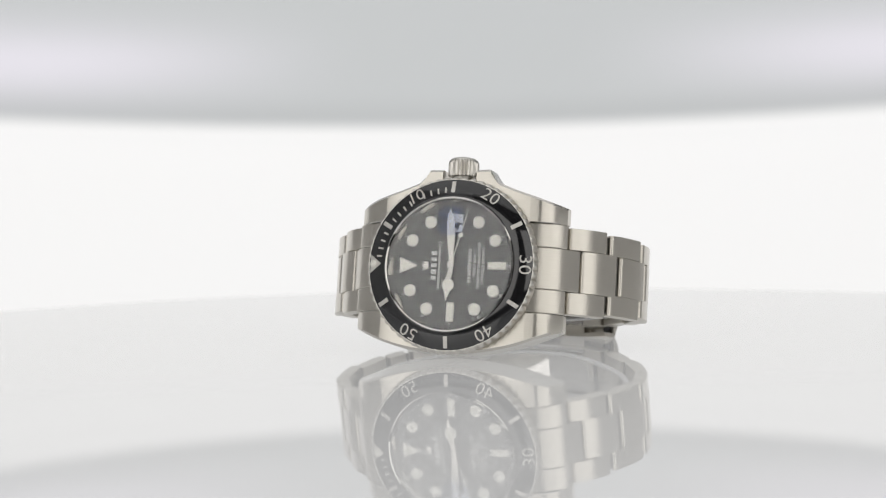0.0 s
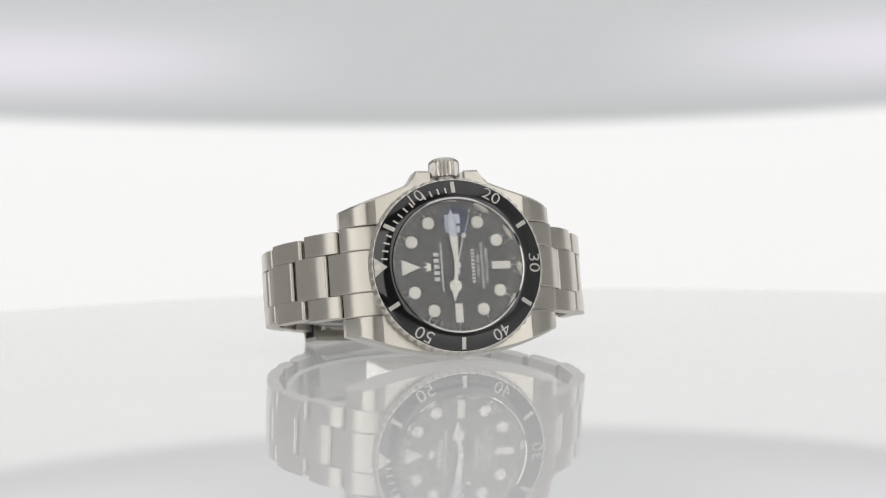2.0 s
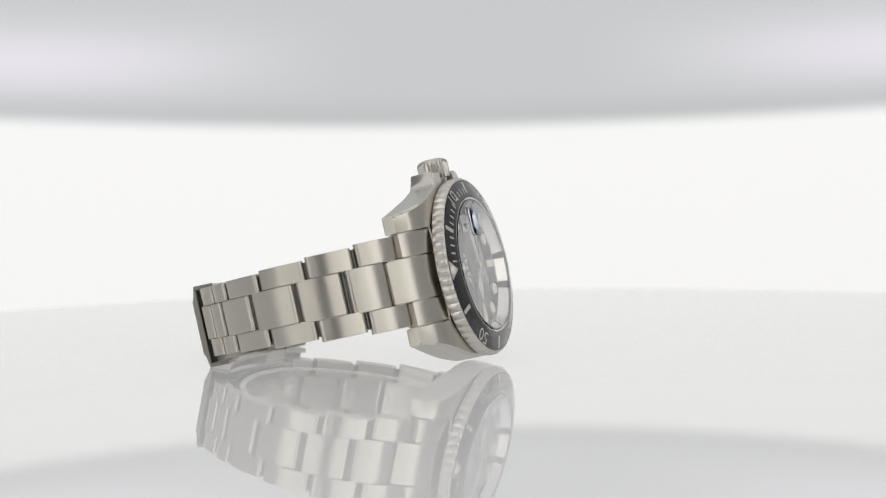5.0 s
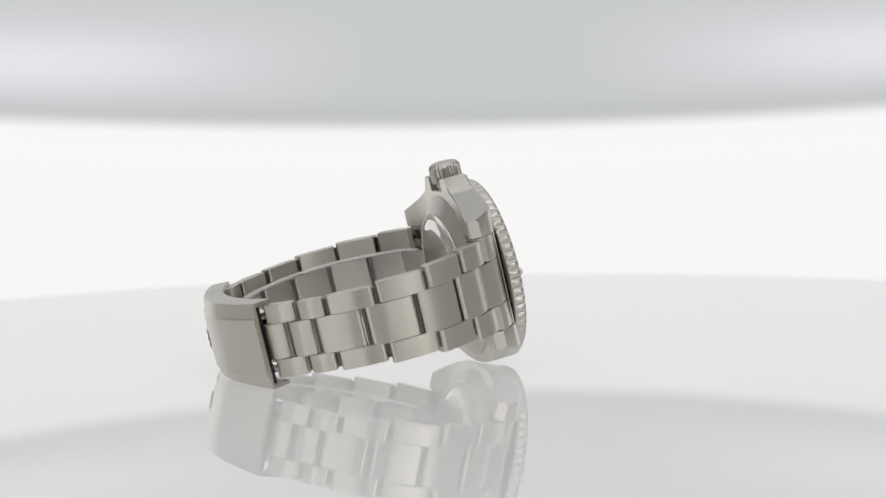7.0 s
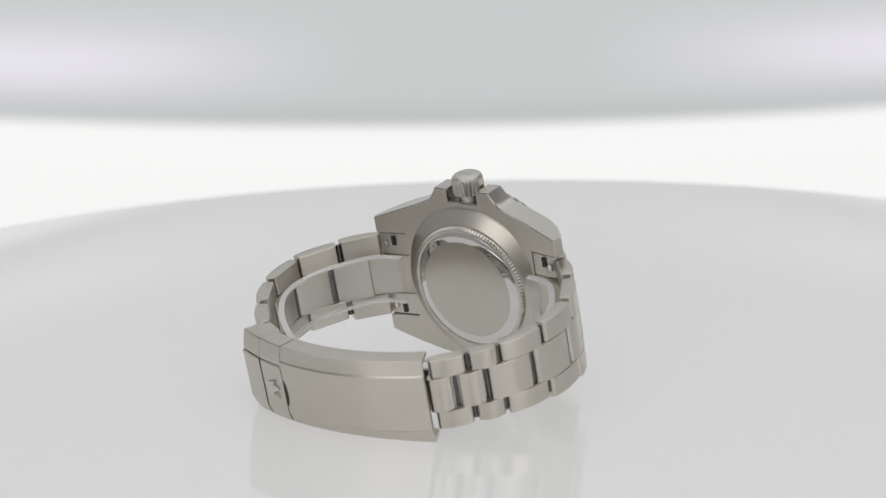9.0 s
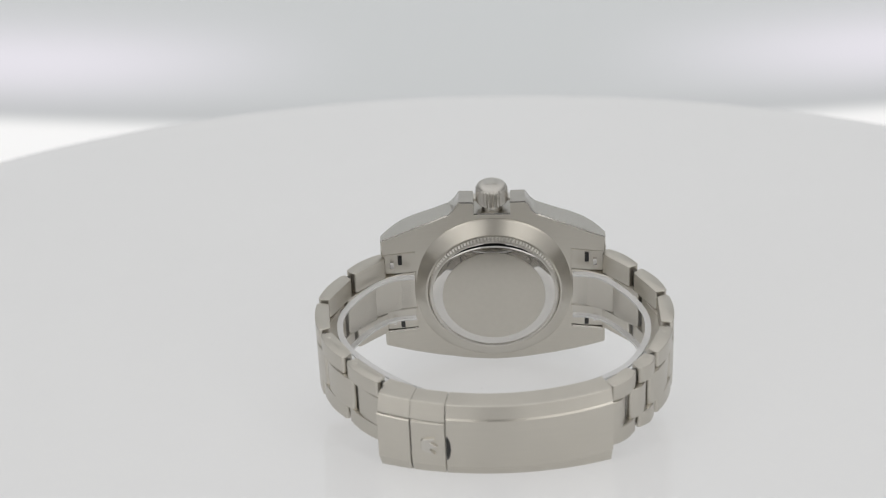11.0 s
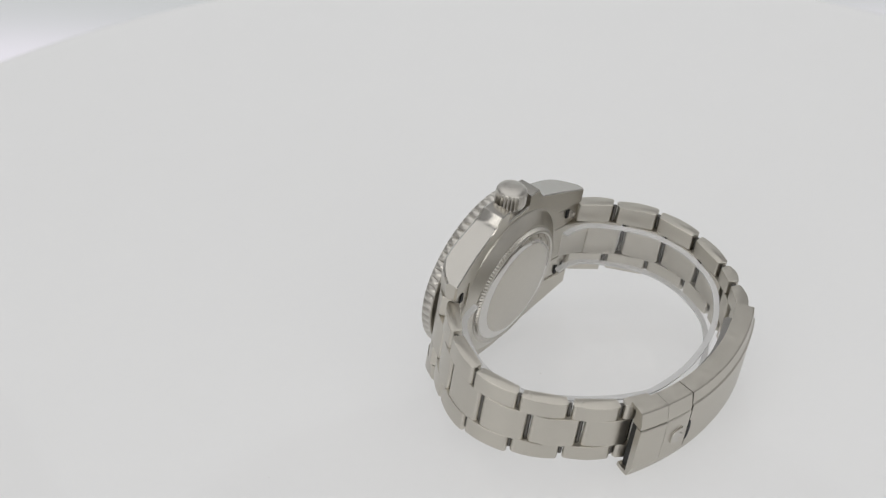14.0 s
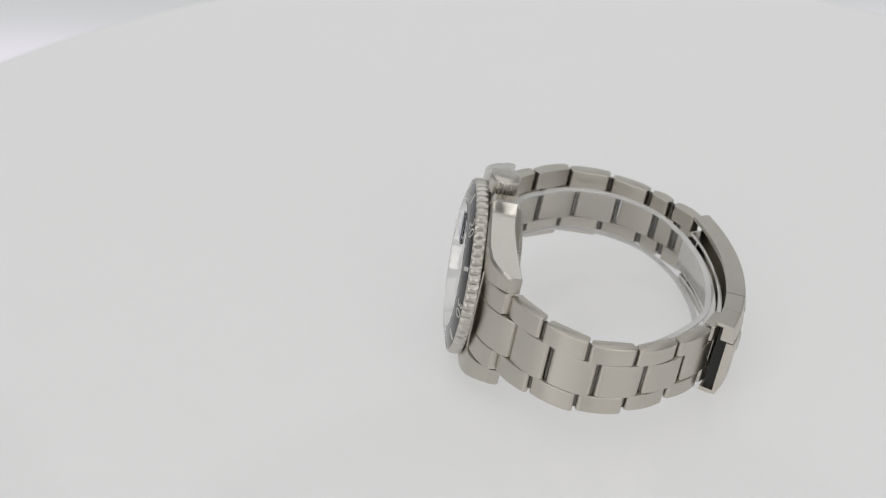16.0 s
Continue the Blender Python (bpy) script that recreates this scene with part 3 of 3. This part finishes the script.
def strand(path, shift):
    joints = [0.0]
    for p, q in zip(path, path[1:]):
        joints.append(joints[-1] + math.hypot(q[0] - p[0], q[1] - p[1]))
    length = joints[-1]
    for k, (s0, s1) in enumerate(zip(joints, joints[1:])):
        mid = (s0 + s1) / 2
        hw = half_width(mid, length)
        cw, my = 0.49 * hw, mid_line(mid, length)
        c0, c1 = s0 + shift, min(s1 + shift, length + 1.0)
        p, q = along(path, c0), along(path, c1)
        clen = math.hypot(q[0] - p[0], q[1] - p[1])
        centre = part("bracelet_link", link_bm(clen - 1.3, 2 * cw - 0.05, THICK, 0.5), BRUSHED, watch, "brushed steel centre link", at=chord_pose(p, q, my) @ Matrix.Translation((0.65 * MM, 0, 0)), angle=22)
        p, q = path[k], path[k + 1]
        olen = math.hypot(q[0] - p[0], q[1] - p[1])
        for side in (-1, 1):
            wide = hw - cw
            m = centre.matrix_basis.inverted() @ chord_pose(p, q, my + side * (cw + wide / 2)) @ Matrix.Translation((0.55 * MM, 0, 0))
            part("outer_link", link_bm(olen - 1.1, wide - 0.03, THICK, 0.5), BRUSHED, centre, at=m, angle=22)
            if side > 0 and k in (3, 4):
                screw = lathe([(0, 0.05 * MM), (0.5 * MM, 0.05 * MM), (0.62 * MM, 0.0), (0.72 * MM, 0.0), (0.78 * MM, 0.03 * MM), (0.78 * MM, -0.1 * MM), (0, -0.1 * MM)], 20)
                up = 1 if (chord_pose(p, q).to_3x3() @ Vector((0, 1, 0))).y > 0 else -1
                face = Matrix.Translation((1.7 * MM, (wide / 2 - 0.02) * MM * up, -1.35 * MM)) @ pose(0, 0, 0, -90 * up)
                part("link_screw", screw, BRUSHED, centre, "small round link screw", at=m @ face)

        for s, reach, owner in ((s0, hw - 0.5, centre), (c0, cw - 0.1, centre)):
            if s0 == 0.0 and s == s0:
                continue
            j0, j1 = along(path, s - 0.05), along(path, s + 0.4)
            m = centre.matrix_basis.inverted() @ chord_pose(j0, j1, my) @ Matrix.Translation((0, 0, -1.5 * MM)) @ pose(0, 0, 0, 90)
            part("link_pin", lathe([(0, -reach * MM), (0.5 * MM, -reach * MM), (0.5 * MM, reach * MM), (0, reach * MM)], 16), DULL, owner, "dark steel link pin", at=m)


strand(SIDE_TWELVE, 3.3)
strand(SIDE_SIX, 3.2)


# End pieces between the lugs.
def end_link(sx):
    def profile(x1):
        tops = [(17.0, -1.35), (18.5, -1.75), (20, -2.2), (22, -3.2), (24.0, -4.6), (25.2, -5.9)]
        tops = [p for p in tops if p[0] < x1 - 0.3]
        if x1 > 26:
            tops += [(26.4, -7.4), (27.4, -9.0)]
        lows = [(tops[-1][0] - 0.5, tops[-1][1] - 2.4), (20.8, -8.0), (17.0, -7.3)]
        return [(sx * x, z) for x, z in tops + lows]

    def piece(x1, y0, y1):
        prof = profile(x1)
        rings = []
        for y, inset in ((y0, 0.2), (y0 + 0.2, 0.0), (y1 - 0.2, 0.0), (y1, 0.2)):
            cx = sum(p[0] for p in prof) / len(prof)
            cz = sum(p[1] for p in prof) / len(prof)
            rings.append([(cx + (x - cx) * (1 - inset / 4), y, cz + (z - cz) * (1 - inset / 2.5)) for x, z in prof])
        return loft(rings)

    mid = part("end_link", piece(27.6, -4.75, 4.75), BRUSHED, watch, "brushed steel end link between the lugs", angle=14)
    for y0, y1 in ((-10.25, -4.85), (4.85, 10.25)):
        part("end_link_shoulder", piece(25.6, y0, y1), BRUSHED, mid, angle=14)
    for y in (-7.6, 7.6):
        part("spring_bar", prism(rect(0.8, 1.6), -8.9, -7.0), POLISHED, mid, "spring bar end", at=flat(sx * 22.6, y, 0), smooth=False)
        # Solid dark block in place of a slot's shade.
        part("slot_shade", prism(rect(0.9, 2.2), -8.35, -7.4), DARK, mid, "dark block for the shade in the bar slot", at=flat(sx * 20.8, y * 1.12, 0), smooth=False)


end_link(-1)
end_link(1)

# Folding clasp: a curved cover, a flip lock and the housing at its end.
CLASP_R, CLASP_X, CLASP_Z = 57.2, 0.2, -6.4


def arc_loft(section, a0, a1, steps):
    """Sweeps a (width, radius) outline round the clasp's centre, angles from the six side's positive."""
    runs = []
    for k in range(steps + 1):
        a = radians(a0 + (a1 - a0) * k / steps)
        runs.append([(CLASP_X + r * math.sin(a), y, CLASP_Z - r * math.cos(a)) for y, r in section])
    return loft(runs)


def cover_section(lo, hi, step_lo, step_hi, r=CLASP_R, floor=52.0, wall=0.9, thick=1.2):
    return [(lo, floor), (lo, r - 1.15), (lo + 0.12, r - 0.85), (step_lo - 0.35, r - 0.32), (step_lo, r), (step_hi, r), (step_hi + 0.35, r - 0.32), (hi - 0.12, r - 0.85), (hi, r - 1.15),
            (hi, floor), (hi - wall, floor), (hi - wall, r - thick), (lo + wall, r - thick), (lo + wall, floor)]


clasp = part("clasp_cover", arc_loft(cover_section(-9.2, 9.3, -6.0, 6.0), -25.4, 9.7, 30), BRUSHED, watch, "curved brushed steel clasp cover", angle=14)
lock = part("flip_lock", arc_loft([(-9.2, 53.0), (-9.2, 56.2), (-6.0, 57.2), (4.6, 57.2), (5.0, 57.0), (5.0, 55.0), (-5, 55.0), (-5, 53.0)], 9.95, 17.1, 8), BRUSHED, clasp, "brushed flip lock", angle=14)
part("lock_flap", arc_loft([(-9.2, 52.6), (-9.2, 56.2), (-6.0, 57.35), (4.7, 57.35), (5.0, 57.15), (5.0, 55.6), (-8.2, 55.6), (-8.2, 52.6)], 17.35, 24.5, 8), BRUSHED, clasp, "brushed clasp end flap", angle=14)
side = [(5.15, 54.0), (5.15, 57.0), (6.0, 56.95), (9.15, 56.2), (9.3, 55.9), (9.3, 52.0), (8.4, 52.0), (8.4, 54.0)]
part("lock_side", arc_loft(side, 9.95, 17.2, 8), BRUSHED, clasp, "brushed clasp side", angle=14)
part("lock_side", arc_loft(side, 17.28, 24.4, 8), BRUSHED, clasp, "brushed clasp side", angle=14)
seam_a = radians(13.4)
mark = prism([(x * 1.2, y * 1.2) for x, y in ((-1.0, -1.3), (1.0, -1.3), (1.3, -0.9), (1.75, 1.2), (0.8, 0.2), (0.0, 1.6), (-0.8, 0.2), (-1.75, 1.2), (-1.3, -0.9))], 0, 0.55, 0.15)
out = Vector((math.sin(seam_a), 0, -math.cos(seam_a)))
tang = Vector((math.cos(seam_a), 0, math.sin(seam_a)))
m = Matrix((tang, out.cross(tang), out)).transposed().to_4x4()
m.translation = Vector((CLASP_X + 57.15 * math.sin(seam_a), -0.8, CLASP_Z - 57.15 * math.cos(seam_a))) * MM
part("clasp_emblem", mark, SOFT, lock, "raised polished emblem", at=m @ pose(0, 0, 0, 0, 0, 90), smooth=False)
notch_a = radians(9.7)
out = Vector((math.sin(notch_a), 0, -math.cos(notch_a)))
tang = Vector((math.cos(notch_a), 0, math.sin(notch_a)))
m = Matrix((tang, out.cross(tang), out)).transposed().to_4x4()
m.translation = Vector((CLASP_X + CLASP_R * math.sin(notch_a), -1.2, CLASP_Z - CLASP_R * math.cos(notch_a))) * MM
# No recess is cut: a dark half moon stands for its shade.
half_moon = [(-0.95 * math.sin(radians(k * 12)), 3.0 * math.cos(radians(k * 12))) for k in range(16)]
part("notch_shade", prism(half_moon, -0.3, 0.03), DARK, clasp, "dark half moon for the shade in the thumb notch", at=m, smooth=False)
part("folding_blade", arc_loft([(-4.6, 50.4), (-4.6, 51.2), (4.6, 51.2), (4.6, 50.4)], -25, 21.5, 30), POLISHED, clasp, "polished folding blade")
for y0, y1 in ((-6.5, -5.6), (5.6, 6.5)):
    part("blade_side", arc_loft([(y0, 50.8), (y0, 53.2), (y1, 53.2), (y1, 50.8)], -23, 20, 24), POLISHED, clasp, "polished blade rail")
# Dark plates that stand for the shade inside the clasp's open ends.
part("opening_shade", arc_loft([(-8.2, 53.2), (-8.2, 55.5), (8.3, 55.5), (8.3, 53.2)], 23.3, 23.6, 1), DARK, clasp, "dark plate for the shade in the clasp opening", smooth=False)
part("opening_shade", arc_loft([(-8.2, 54.5), (-8.2, 55.9), (8.3, 55.9), (8.3, 54.5)], -24.4, -24.1, 1), DARK, clasp, "dark plate for the shade in the clasp opening", smooth=False)

# Clear protective strip inside the strap.
inside = [(-17.6, -10.4), (-21.5, -10.8), (-25.8, -13.2), (-32.8, -24.2), (-33.2, -34.0), (-29.8, -42.4), (-26.0, -46.8)]
inside += [(CLASP_X + 48.6 * math.sin(radians(a)), CLASP_Z - 48.6 * math.cos(radians(a))) for a in range(-24, 20, 5)]
inside += [(20.2, -48.6), (27.0, -42.2), (32.6, -34.4), (33.5, -25.0), (29.0, -16.6), (23.5, -11.0), (17.6, -10.4)]
for _ in range(2):
    smooth_line = [inside[0]]
    for p, q in zip(inside, inside[1:]):
        smooth_line += [(p[0] * 0.75 + q[0] * 0.25, p[1] * 0.75 + q[1] * 0.25), (p[0] * 0.25 + q[0] * 0.75, p[1] * 0.25 + q[1] * 0.75)]
    inside = smooth_line + [inside[-1]]
sections = []
for k, (x, z) in enumerate(inside):
    a, b = inside[max(0, k - 1)], inside[min(len(inside) - 1, k + 1)]
    d = Vector((b[0] - a[0], b[1] - a[1])).normalized()
    n = Vector((-d.y, d.x)) * 0.65
    sections.append([(x - n.x, -5.3, z - n.y), (x - n.x, 5.3, z - n.y), (x + n.x, 5.3, z + n.y), (x + n.x, -5.3, z + n.y)])
strip = part("protective_strip", loft(sections), FILM, watch, "clear plastic protective strip inside the strap", angle=60)
strip.visible_shadow = False
for y0, y1 in ((-5.75, -5.31), (5.31, 5.75)):
    rail = loft([[(x, y0 if y < 0 else y1, z) for x, y, z in s] for s in sections])
    part("strip_edge", rail, FILM_EDGE, strip, "clear plastic edge", angle=60).visible_shadow = False


# A few specks of dust on the turntable.
specks = bmesh.new()
for x, y, size in ((-0.0163, -0.051, 0.35), (-0.0184, -0.0509, 0.25), (-0.001, 0.0172, 0.3), (0.0152, -0.0618, 0.3), (-0.0299, -0.0831, 0.25), (-0.0127, -0.0538, 0.25), (0.0623, -0.0116, 0.3)):
    grain_bm = bmesh.new()
    bmesh.ops.create_icosphere(grain_bm, subdivisions=1, radius=size * MM * 0.32)
    for v in grain_bm.verts:
        v.co.x *= random.uniform(0.8, 1.6)
        v.co.z *= 0.5
    join_bm(specks, grain_bm, Matrix.Translation((x, y, size * MM * 0.15)))
dust = tagged(new("dust", mesh_of(specks, "dust", LINT)), "few tiny grey dust specks on the turntable", "dust", kind="stuff")


def motions():
    walk(watch, [(t, Matrix.Rotation(radians(a), 4, "Z") @ WATCH_REST) for t, a in SPIN])
    walk(turntable, [(t, Matrix.Rotation(radians(a), 4, "Z")) for t, a in SPIN])
    walk(dust, [(t, Matrix.Rotation(radians(a), 4, "Z")) for t, a in SPIN])
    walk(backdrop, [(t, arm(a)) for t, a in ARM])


motions()
